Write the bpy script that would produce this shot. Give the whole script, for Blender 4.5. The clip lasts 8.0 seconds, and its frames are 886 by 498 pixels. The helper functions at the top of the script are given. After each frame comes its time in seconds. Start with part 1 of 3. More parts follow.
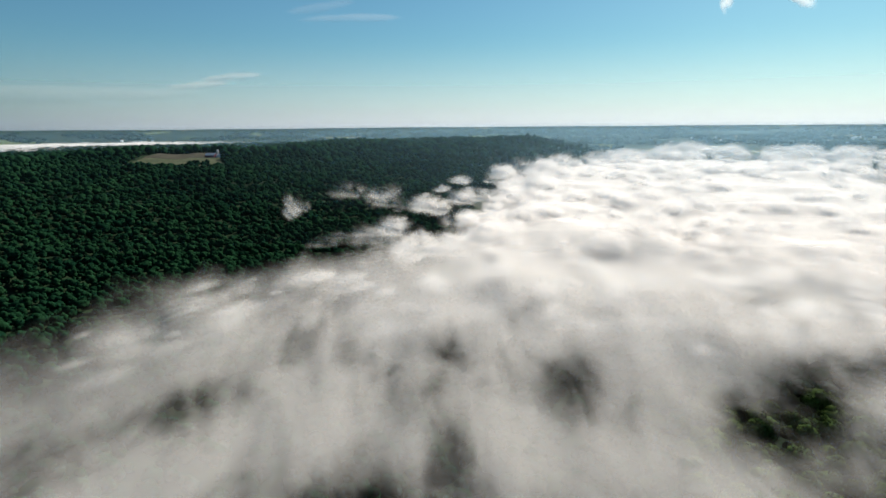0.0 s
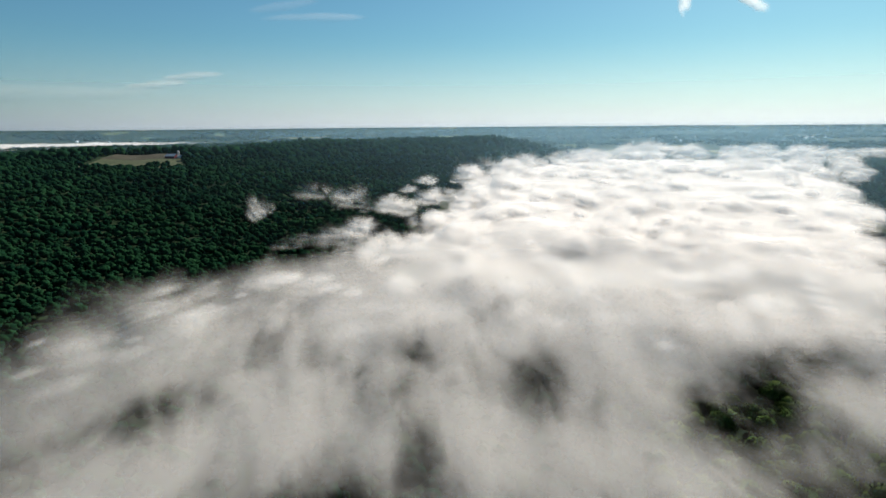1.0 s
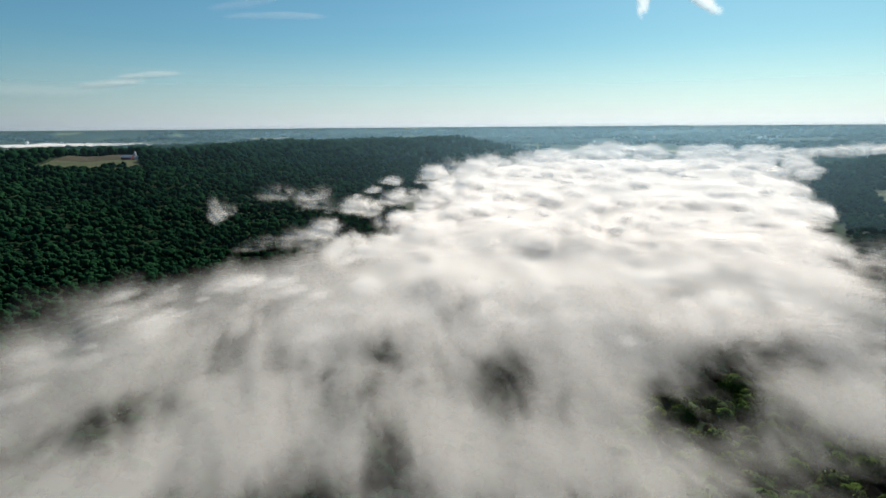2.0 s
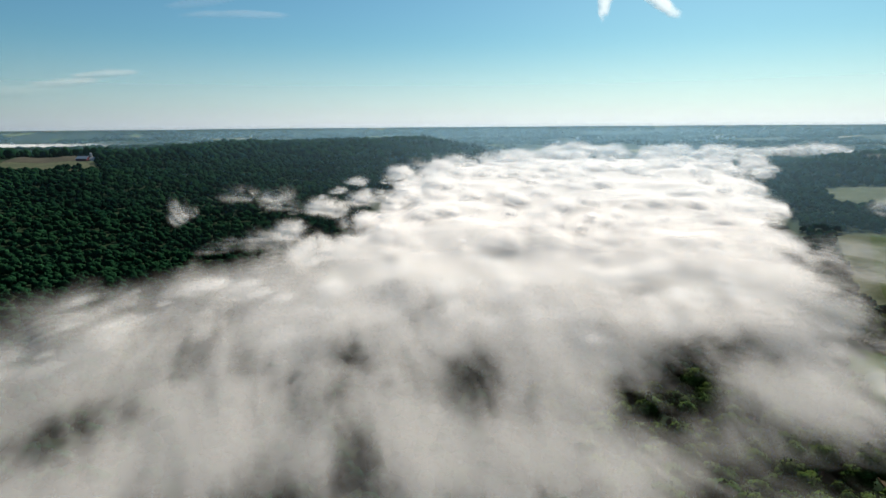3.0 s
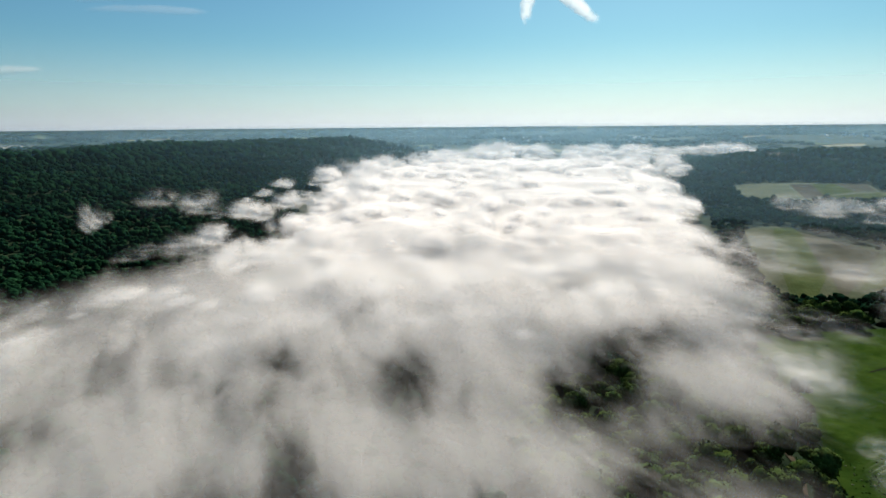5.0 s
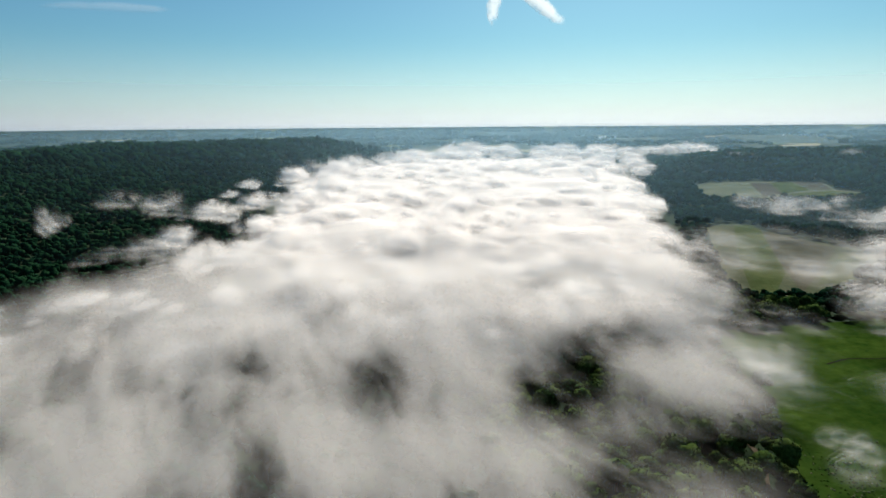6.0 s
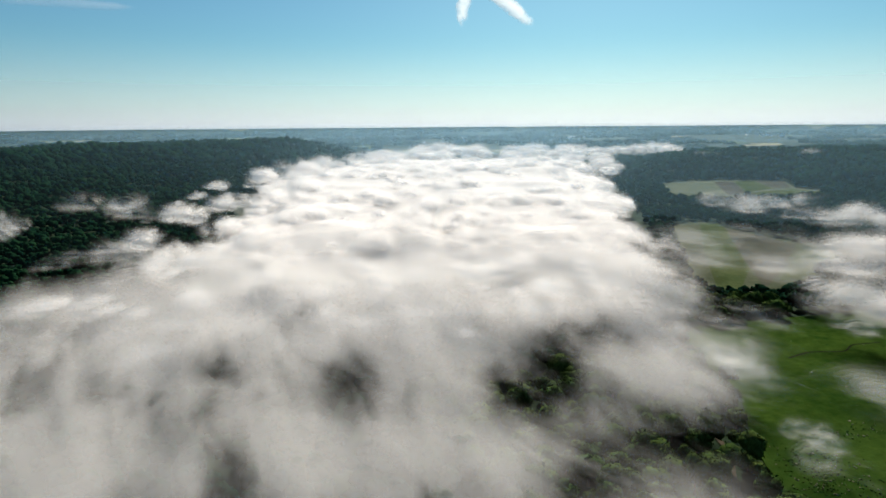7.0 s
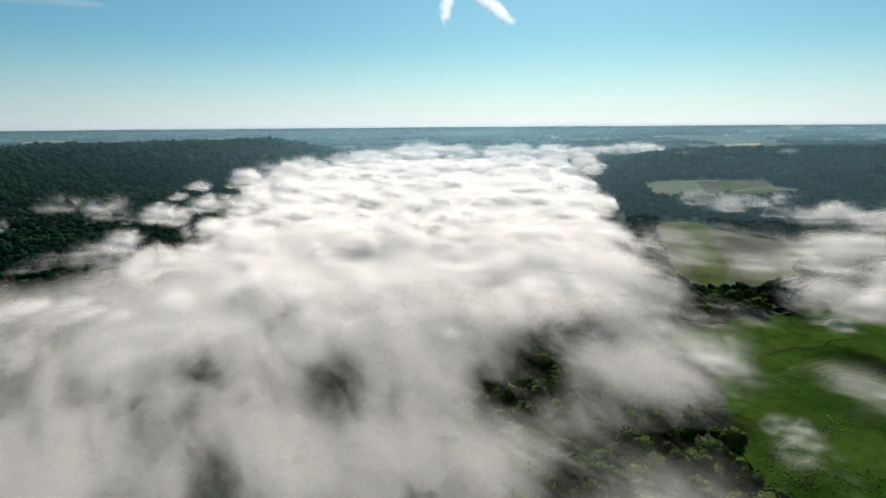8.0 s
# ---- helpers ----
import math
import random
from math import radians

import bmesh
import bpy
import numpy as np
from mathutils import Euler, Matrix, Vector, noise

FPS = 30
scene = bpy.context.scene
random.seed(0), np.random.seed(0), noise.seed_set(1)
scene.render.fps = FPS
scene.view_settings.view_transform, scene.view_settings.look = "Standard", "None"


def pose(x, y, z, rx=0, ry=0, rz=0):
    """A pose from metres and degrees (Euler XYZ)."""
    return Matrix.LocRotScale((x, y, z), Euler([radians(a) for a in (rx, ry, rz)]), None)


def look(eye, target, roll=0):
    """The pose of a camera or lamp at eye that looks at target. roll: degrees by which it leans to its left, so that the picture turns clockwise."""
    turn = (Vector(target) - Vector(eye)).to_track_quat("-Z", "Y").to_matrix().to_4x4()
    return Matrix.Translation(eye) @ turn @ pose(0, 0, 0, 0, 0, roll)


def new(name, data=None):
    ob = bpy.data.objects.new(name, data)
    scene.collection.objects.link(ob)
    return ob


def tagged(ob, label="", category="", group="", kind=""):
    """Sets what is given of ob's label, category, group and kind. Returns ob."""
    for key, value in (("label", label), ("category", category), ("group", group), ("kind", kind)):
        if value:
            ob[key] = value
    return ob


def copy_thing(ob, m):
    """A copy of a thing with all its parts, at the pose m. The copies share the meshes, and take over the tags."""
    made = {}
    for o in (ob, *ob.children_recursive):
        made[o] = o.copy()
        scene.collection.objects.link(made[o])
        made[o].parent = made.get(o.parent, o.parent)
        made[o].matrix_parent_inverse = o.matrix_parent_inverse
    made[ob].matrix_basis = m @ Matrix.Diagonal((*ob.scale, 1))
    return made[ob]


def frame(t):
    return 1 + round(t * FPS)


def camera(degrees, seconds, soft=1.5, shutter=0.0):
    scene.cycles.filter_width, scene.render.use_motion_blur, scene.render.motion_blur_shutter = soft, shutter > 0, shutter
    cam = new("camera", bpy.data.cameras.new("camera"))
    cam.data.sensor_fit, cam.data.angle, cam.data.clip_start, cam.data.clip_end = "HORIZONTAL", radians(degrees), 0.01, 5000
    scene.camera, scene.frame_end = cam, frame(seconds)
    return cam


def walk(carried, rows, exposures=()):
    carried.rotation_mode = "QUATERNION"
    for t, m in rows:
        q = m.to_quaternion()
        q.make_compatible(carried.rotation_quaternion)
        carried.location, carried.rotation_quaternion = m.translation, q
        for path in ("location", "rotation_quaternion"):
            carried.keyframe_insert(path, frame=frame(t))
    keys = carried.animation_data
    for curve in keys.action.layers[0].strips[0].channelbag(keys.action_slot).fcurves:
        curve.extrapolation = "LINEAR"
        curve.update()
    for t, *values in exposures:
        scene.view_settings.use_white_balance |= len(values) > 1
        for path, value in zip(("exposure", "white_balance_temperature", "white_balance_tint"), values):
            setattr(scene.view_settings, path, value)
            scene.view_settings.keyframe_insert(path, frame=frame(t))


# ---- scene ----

from math import pi, sin, cos, tan, atan2, hypot, exp

# ------------------------------------------------------------------ camera
EYE = 130.0
TILT, LEAN = -11.6, -0.45
cam = camera(72.7, 8.0)
TURNS = [
    (0.0, 0.0), (0.5, -1.59), (1.0, -3.19), (1.5, -4.9), (3.0, -9.75), (3.5, -11.48), (4.0, -13.09),
    (4.5, -14.85), (6.0, -19.45), (6.5, -20.92), (7.0, -22.18), (7.5, -23.27), (8.0, -23.7),
]
walk(cam, [(t, pose(0, 0, EYE, 0, 0, yaw) @ pose(0, 0, 0, 90 + TILT, 0, 0) @ pose(0, 0, 0, 0, 0, LEAN)) for t, yaw in TURNS],
     exposures=[(0.0, 0.84, 6500, 10), (8.0, 0.84, 6500, 10)])

# ------------------------------------------------------------------ light
SUN_AZ, SUN_EL = 36.0, 36.0
world = bpy.data.worlds.new("morning_sky")
scene.world = world
world.use_nodes = True
wn = world.node_tree
wn.nodes.clear()
sky = wn.nodes.new("ShaderNodeTexSky")
sky.sky_type = "NISHITA"
sky.sun_disc = False
sky.sun_elevation = radians(SUN_EL)
sky.sun_rotation = radians(SUN_AZ)
sky.altitude = 300
sky.air_density, sky.dust_density, sky.ozone_density = 1.0, 0.7, 2.5
wbg = wn.nodes.new("ShaderNodeBackground")
wbg.inputs["Strength"].default_value = 0.0385
wout = wn.nodes.new("ShaderNodeOutputWorld")
wtint = wn.nodes.new("ShaderNodeMix")
wtint.data_type, wtint.blend_type = "RGBA", "MULTIPLY"
wtint.inputs[0].default_value = 1.0
wtint.inputs[7].default_value = (0.62, 1.04, 1.10, 1)
wn.links.new(sky.outputs["Color"], wtint.inputs[6])
wn.links.new(wtint.outputs[2], wbg.inputs["Color"])
wn.links.new(wbg.outputs["Background"], wout.inputs["Surface"])

sun = new("sun", bpy.data.lights.new("sun", "SUN"))
sun.data.energy = 5.0
sun.data.angle = radians(0.6)
sun.data.color = (1.0, 0.92, 0.80)
sa, se = radians(SUN_AZ), radians(SUN_EL)
sun.matrix_world = look((300 * sin(sa) * cos(se), 300 * cos(sa) * cos(se), 300 * sin(se) + 200), (0, 0, 200))
scene.cycles.transparent_max_bounces = 160

# ------------------------------------------------------------------ number tools
rng = np.random.default_rng(7)


def hash2(ix, iy, seed):
    n = (ix.astype(np.int64) * 374761393 + iy.astype(np.int64) * 668265263 + seed * 974634777) & 0x7FFFFFFF
    n = ((n ^ (n >> 13)) * 1274126177) & 0x7FFFFFFF
    return ((n ^ (n >> 16)) & 0xFFFF) / 65535.0


def value_noise(x, y, seed=0):
    ix, iy = np.floor(x), np.floor(y)
    fx, fy = x - ix, y - iy
    ux, uy = fx * fx * fx * (fx * (fx * 6 - 15) + 10), fy * fy * fy * (fy * (fy * 6 - 15) + 10)
    a, b = hash2(ix, iy, seed), hash2(ix + 1, iy, seed)
    c, d = hash2(ix, iy + 1, seed), hash2(ix + 1, iy + 1, seed)
    return (a + (b - a) * ux) * (1 - uy) + (c + (d - c) * ux) * uy


def fbm(x, y, seed=0, octaves=4, gain=0.5):
    """Fractal noise between about -1 and 1."""
    total, amp, norm = 0.0, 1.0, 0.0
    for o in range(octaves):
        ca, sb = cos(0.6 * o), sin(0.6 * o)
        total = total + amp * (2 * value_noise((ca * x - sb * y) * 2.03 ** o, (sb * x + ca * y) * 2.03 ** o, seed + 17 * o) - 1)
        norm += amp
        amp *= gain
    return total / norm


def billow(x, y, seed=0, octaves=3, gain=0.5):
    """Round heaps with narrow creases, 0 to 1."""
    total, amp, norm = 0.0, 1.0, 0.0
    for o in range(octaves):
        n = np.abs(2 * value_noise(x * 2.1 ** o + 3.7 * o, y * 2.1 ** o - 1.9 * o, seed + 31 * o) - 1)
        total = total + amp * np.sqrt(n + 0.01)
        norm += amp
        amp *= gain
    return total / norm


def ramp(v, lo, hi):
    u = np.clip((v - lo) / (hi - lo), 0, 1)
    return u * u * (3 - 2 * u)


def inside_depth(x, y, poly):
    """Signed distance to a closed outline: positive inside."""
    best = np.full(np.shape(x), 1e18)
    odd = np.zeros(np.shape(x), bool)
    for (ax, ay), (bx, by) in zip(poly, poly[1:] + poly[:1]):
        dx, dy = bx - ax, by - ay
        u = np.clip(((x - ax) * dx + (y - ay) * dy) / (dx * dx + dy * dy), 0, 1)
        best = np.minimum(best, (x - ax - u * dx) ** 2 + (y - ay - u * dy) ** 2)
        if ay != by:
            odd ^= ((ay > y) != (by > y)) & (x < (bx - ax) * (y - ay) / (by - ay) + ax)
    return np.where(odd, 1, -1) * np.sqrt(best)


def spot(x, y, cx, cy, rx, ry, turn=0.0):
    """A soft ellipse, 1 in its middle."""
    c, s = cos(radians(turn)), sin(radians(turn))
    u, v = (x - cx) * c + (y - cy) * s, -(x - cx) * s + (y - cy) * c
    return np.exp(-((u / rx) ** 2 + (v / ry) ** 2))


# ------------------------------------------------------------------ lie of the land
HILL_WEST = [(-1700, -900), (-700, -100), (-400, 250), (-326, 425), (-300, 480), (-278, 580), (-143, 640), (-20, 770), (90, 1000),
             (240, 1320), (430, 1680), (590, 1960), (560, 2200), (200, 2500), (-700, 2600), (-1800, 2500), (-2700, 1800), (-2900, 0)]
HILL_EAST = [(960, 1190), (1080, 1110), (1262, 1010), (1190, 880), (1080, 760), (890, 575), (820, 470), (850, 300), (1000, 60), (1500, -700),
             (3200, -700), (3200, 900), (2300, 1350), (1750, 1600), (1400, 1680), (1100, 1420)]


def land(x, y):
    """Height of the ground."""
    r = np.hypot(x, y)
    dw = inside_depth(x, y, HILL_WEST) + 18 * fbm(x / 130, y / 130, 3, 3)
    de = inside_depth(x, y, HILL_EAST) + 12 * fbm(x / 110, y / 110, 5, 3)
    rise = ramp(y + 1.2 * x, 800, 1900)
    uw, ue = np.clip(dw / (850 - 520 * rise), 0, 1), np.clip(de / 420, 0, 1)
    roll = fbm(x / 260, y / 260, 11, 4)
    bear = np.degrees(np.arctan2(x, y))
    gully = 9 * fbm(x / 120, y / 170, 13, 3) * (1 - rise)
    hw = (60 + 7 * rise + 10 * spot(x, y, -590, 1470, 210, 130) + gully - 20 * ramp(r, 1500, 2150) * ramp(-bear, 8, 20) + 12 * spot(x, y, 285, 1960, 190, 260) + 4 * roll) * (1 - (1 - uw) ** 1.75)
    he = (47 + 6 * roll) * (1 - (1 - ue) ** 1.8)
    far = ramp(r, 2300, 2900) * (22 + 50 * np.clip((r - 2700) / 2000, 0, 1) + 24 * fbm(x / 700, y / 700, 21, 5) + 14 * ramp(fbm(x / 1500, y / 700, 29, 3), 0, 0.6))
    rim = 116 - 4 * fbm(x / 900, y / 900, 41, 3)
    far = far - 0.75 * far * spot(x, y, -1850, 3250, 900, 420, 30)
    far = far + (rim - far) * ramp(r, 4150, 4800)
    return np.maximum(np.maximum(hw, he), 0) * (1 - ramp(r, 2080, 2700)) + far


def polar_grid(angles, radii):
    """Grid in plan: xs, ys and the quads between."""
    a, r = np.meshgrid(np.radians(angles), radii, indexing="ij")
    x, y = (r * np.sin(a)).ravel(), (r * np.cos(a)).ravel()
    n, m = len(angles), len(radii)
    i = (np.arange(n - 1)[:, None] * m + np.arange(m - 1)[None, :]).ravel()
    return x, y, np.stack([i, i + 1, i + m + 1, i + m], 1)


def mesh_of(name, verts, faces, smooth=True):
    """A mesh from arrays of vertices and of faces with equal corners."""
    me = bpy.data.meshes.new(name)
    verts, faces = np.asarray(verts, np.float32), np.asarray(faces, np.int32)
    k = faces.shape[1]
    me.vertices.add(len(verts))
    me.vertices.foreach_set("co", verts.ravel())
    me.loops.add(faces.size)
    me.loops.foreach_set("vertex_index", faces.ravel())
    me.polygons.add(len(faces))
    me.polygons.foreach_set("loop_start", np.arange(0, faces.size, k, dtype=np.int32))
    me.polygons.foreach_set("loop_total", np.full(len(faces), k, np.int32))
    me.polygons.foreach_set("use_smooth", np.full(len(faces), smooth))
    me.update(calc_edges=True)
    return me


def add_values(me, name, values):
    at = me.attributes.new(name, "FLOAT", "POINT")
    at.data.foreach_set("value", np.asarray(values, np.float32))


def thing(name, me, mat, label="", category="", group="", kind=""):
    ob = new(name, me)
    ob.data.materials.append(mat)
    return tagged(ob, label, category, group, kind)


# ------------------------------------------------------------------ materials
def material(name):
    m = bpy.data.materials.new(name)
    m.use_nodes = True
    m.node_tree.nodes.clear()
    return m, m.node_tree.nodes, m.node_tree.links


def noise_node(n, l, vec, scale, detail=4, rough=0.55, warp=0.0):
    t = n.new("ShaderNodeTexNoise")
    t.inputs["Scale"].default_value = scale
    t.inputs["Detail"].default_value = detail
    t.inputs["Roughness"].default_value = rough
    t.inputs["Distortion"].default_value = warp
    l.new(vec, t.inputs["Vector"])
    return t.outputs["Fac"]


def calc(n, l, op, a, b=None, c=None, clamp=False):
    m = n.new("ShaderNodeMath")
    m.operation = op
    m.use_clamp = clamp
    for i, v in enumerate((a, b, c)):
        if v is None:
            continue
        if isinstance(v, (int, float)):
            m.inputs[i].default_value = v
        else:
            l.new(v, m.inputs[i])
    return m.outputs[0]


def mapped(n, l, v, lo, hi, a=0.0, b=1.0, smooth=True):
    m = n.new("ShaderNodeMapRange")
    m.interpolation_type = "SMOOTHSTEP" if smooth else "LINEAR"
    l.new(v, m.inputs["Value"])
    for k, u in (("From Min", lo), ("From Max", hi), ("To Min", a), ("To Max", b)):
        m.inputs[k].default_value = u
    return m.outputs["Result"]


def ramp_node(n, l, fac, stops):
    c = n.new("ShaderNodeValToRGB")
    e = c.color_ramp.elements
    while len(e) < len(stops):
        e.new(0.5)
    for el, (p, col) in zip(e, stops):
        el.position, el.color = p, (*col, 1)
    l.new(fac, c.inputs["Fac"])
    return c.outputs["Color"]


def mix_colour(n, l, fac, a, b):
    m = n.new("ShaderNodeMix")
    m.data_type = "RGBA"
    if isinstance(fac, (int, float)):
        m.inputs[0].default_value = fac
    else:
        l.new(fac, m.inputs[0])
    for i, v in ((6, a), (7, b)):
        if isinstance(v, tuple):
            m.inputs[i].default_value = (*v, 1)
        else:
            l.new(v, m.inputs[i])
    return m.outputs[2]


def surface(n, l, colour, rough=0.9, height=None, bump=0.3, dist=1.0, gloss=0.0):
    p = n.new("ShaderNodeBsdfPrincipled")
    p.inputs["Roughness"].default_value = rough
    p.inputs["Specular IOR Level"].default_value = gloss
    if isinstance(colour, tuple):
        p.inputs["Base Color"].default_value = (*colour, 1)
    else:
        l.new(colour, p.inputs["Base Color"])
    if height is not None:
        b = n.new("ShaderNodeBump")
        b.inputs["Strength"].default_value = bump
        b.inputs["Distance"].default_value = dist
        l.new(height, b.inputs["Height"])
        l.new(b.outputs["Normal"], p.inputs["Normal"])
    o = n.new("ShaderNodeOutputMaterial")
    l.new(p.outputs["BSDF"], o.inputs["Surface"])
    return p


def place_vec(n):
    return n.new("ShaderNodeNewGeometry").outputs["Position"]


def ground_material():
    m, n, l = material("woodland_floor_and_farmland")
    v = place_vec(n)
    big = noise_node(n, l, v, 0.004, 5)
    fine = noise_node(n, l, v, 0.09, 6, 0.7)
    wood = ramp_node(n, l, fine, [(0.3, (0.008, 0.017, 0.010)), (0.7, (0.022, 0.040, 0.020))])
    vor = n.new("ShaderNodeTexVoronoi")
    vor.inputs["Scale"].default_value = 0.006
    l.new(v, vor.inputs["Vector"])
    sep = n.new("ShaderNodeSeparateColor")
    l.new(vor.outputs["Color"], sep.inputs["Color"])
    farm = ramp_node(n, l, sep.outputs[0], [(0.0, (0.05, 0.09, 0.03)), (0.4, (0.10, 0.13, 0.05)), (0.7, (0.16, 0.14, 0.08)), (1.0, (0.22, 0.20, 0.12))])
    pick = mapped(n, l, calc(n, l, "MULTIPLY", calc(n, l, "GREATER_THAN", sep.outputs[1], 0.83), mapped(n, l, big, 0.45, 0.55)), 0.4, 0.6)
    at = n.new("ShaderNodeAttribute")
    at.attribute_name = "open_land"
    pick = calc(n, l, "MULTIPLY", pick, at.outputs["Fac"])
    surface(n, l, mix_colour(n, l, pick, wood, farm), 0.95, fine, 0.6, 2.0, 0.02)
    return m


def leaf_material(name, dark, light, per_island=True):
    m, n, l = material(name)
    v = place_vec(n)
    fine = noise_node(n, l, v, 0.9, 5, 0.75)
    if per_island:
        rnd = n.new("ShaderNodeNewGeometry").outputs["Random Per Island"]
    else:
        rnd = n.new("ShaderNodeObjectInfo").outputs["Random"]
    patch = noise_node(n, l, v, 0.011, 3)
    k = calc(n, l, "ADD", calc(n, l, "MULTIPLY", rnd, 0.55), calc(n, l, "MULTIPLY", mapped(n, l, patch, 0.35, 0.65), 0.45))
    base = ramp_node(n, l, k, [(0.0, dark), (1.0, light)])
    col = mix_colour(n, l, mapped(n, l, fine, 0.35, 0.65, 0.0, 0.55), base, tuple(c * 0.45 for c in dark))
    surface(n, l, col, 0.8, fine, 0.7, 0.6)
    return m


def fog_material(name, white):
    """Mist: thin level sheets that together have the mist's depth, broken up by drifting billows."""
    m, n, l = material(name)
    v = place_vec(n)
    cover, thick, grain = n.new("ShaderNodeAttribute"), n.new("ShaderNodeAttribute"), n.new("ShaderNodeAttribute")
    cover.attribute_name, thick.attribute_name, grain.attribute_name = "cover", "thickness", "grain"
    mp = n.new("ShaderNodeMapping")
    mp.inputs["Rotation"].default_value = (0, 0, radians(14))
    mp.inputs["Scale"].default_value = (1.0, 0.42, 0.9)
    l.new(v, mp.inputs["Vector"])
    w1 = noise_node(n, l, mp.outputs[0], 0.019, 3, 0.5, 0.4)
    w2 = noise_node(n, l, mp.outputs[0], 0.055, 6, 0.62, 0.8)
    s = calc(n, l, "ADD", cover.outputs["Fac"], calc(n, l, "ADD", calc(n, l, "MULTIPLY_ADD", w1, 2.4, -1.2), calc(n, l, "MULTIPLY", calc(n, l, "SUBTRACT", w2, 0.5), grain.outputs["Fac"])))
    a = calc(n, l, "MULTIPLY", mapped(n, l, s, 0.0, 0.82), thick.outputs["Fac"])
    dif = n.new("ShaderNodeBsdfDiffuse")
    dif.inputs["Color"].default_value = (*white, 1)
    trl = n.new("ShaderNodeBsdfTranslucent")
    trl.inputs["Color"].default_value = (*white, 1)
    both = n.new("ShaderNodeMixShader")
    both.inputs[0].default_value = 0.27
    l.new(dif.outputs[0], both.inputs[1])
    l.new(trl.outputs[0], both.inputs[2])
    clear = n.new("ShaderNodeBsdfTransparent")
    mix = n.new("ShaderNodeMixShader")
    l.new(a, mix.inputs[0])
    l.new(clear.outputs[0], mix.inputs[1])
    l.new(both.outputs[0], mix.inputs[2])
    o = n.new("ShaderNodeOutputMaterial")
    l.new(mix.outputs[0], o.inputs["Surface"])
    return m


def veil_material(name, colour, most, soft=None):
    """See-through tinted sheet imitating air haze, also high cloud: opacity from its stored depth values."""
    m, n, l = material(name)
    at = n.new("ShaderNodeAttribute")
    at.attribute_name = "depth"
    a = calc(n, l, "MULTIPLY", at.outputs["Fac"], most)
    if soft:
        v = place_vec(n)
        mp = n.new("ShaderNodeMapping")
        mp.inputs["Scale"].default_value = soft
        l.new(v, mp.inputs["Vector"])
        w = noise_node(n, l, mp.outputs[0], 1.0, 6, 0.6, 0.8)
        s = calc(n, l, "MULTIPLY_ADD", w, 1.6, -0.9)
        a = calc(n, l, "MULTIPLY", mapped(n, l, calc(n, l, "ADD", at.outputs["Fac"], s), 0.1, 0.9), most)
    dif = n.new("ShaderNodeBsdfDiffuse")
    dif.inputs["Color"].default_value = (*colour, 1)
    trl = n.new("ShaderNodeBsdfTranslucent")
    trl.inputs["Color"].default_value = (*colour, 1)
    both = n.new("ShaderNodeMixShader")
    both.inputs[0].default_value = 0.5
    l.new(dif.outputs[0], both.inputs[1])
    l.new(trl.outputs[0], both.inputs[2])
    clear = n.new("ShaderNodeBsdfTransparent")
    mix = n.new("ShaderNodeMixShader")
    l.new(a, mix.inputs[0])
    l.new(clear.outputs[0], mix.inputs[1])
    l.new(both.outputs[0], mix.inputs[2])
    o = n.new("ShaderNodeOutputMaterial")
    l.new(mix.outputs[0], o.inputs["Surface"])
    return m


def field_material(name, a, b, turn, row=2.5, drills=0.12):
    m, n, l = material(name)
    v = place_vec(n)
    mp = n.new("ShaderNodeMapping")
    mp.inputs["Rotation"].default_value = (0, 0, radians(turn))
    l.new(v, mp.inputs["Vector"])
    wv = n.new("ShaderNodeTexWave")
    wv.inputs["Scale"].default_value = 0.31 / row
    wv.inputs["Distortion"].default_value = 1.5
    wv.inputs["Detail"].default_value = 3
    l.new(mp.outputs[0], wv.inputs["Vector"])
    patch = noise_node(n, l, v, 0.02, 6, 0.65)
    fine = noise_node(n, l, v, 0.7, 5, 0.7)
    k = calc(n, l, "ADD", calc(n, l, "MULTIPLY", mapped(n, l, patch, 0.3, 0.7), 0.6), calc(n, l, "ADD", calc(n, l, "MULTIPLY", wv.outputs["Fac"], drills), calc(n, l, "MULTIPLY", fine, 0.4 - drills)))
    clump = noise_node(n, l, v, 0.16, 4, 0.7)
    k = calc(n, l, "ADD", k, calc(n, l, "MULTIPLY_ADD", clump, 0.9, -0.45))
    surface(n, l, ramp_node(n, l, k, [(0.15, a), (0.9, b)]), 0.95, clump, 0.6, 0.6)
    return m


def plain_material(name, a, b, scale=0.5, rough=0.8):
    m, n, l = material(name)
    v = place_vec(n)
    f = noise_node(n, l, v, scale, 6, 0.65)
    surface(n, l, ramp_node(n, l, f, [(0.3, a), (0.7, b)]), rough, f, 0.3, 0.1, 0.5 if rough < 0.6 else 0.0)
    return m


MAT_GROUND = ground_material()
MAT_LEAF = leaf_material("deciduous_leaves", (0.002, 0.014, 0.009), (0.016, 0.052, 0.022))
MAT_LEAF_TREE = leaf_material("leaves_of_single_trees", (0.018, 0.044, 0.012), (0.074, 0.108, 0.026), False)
MAT_BARK = plain_material("bark", (0.06, 0.045, 0.03), (0.14, 0.11, 0.08), 2.0)

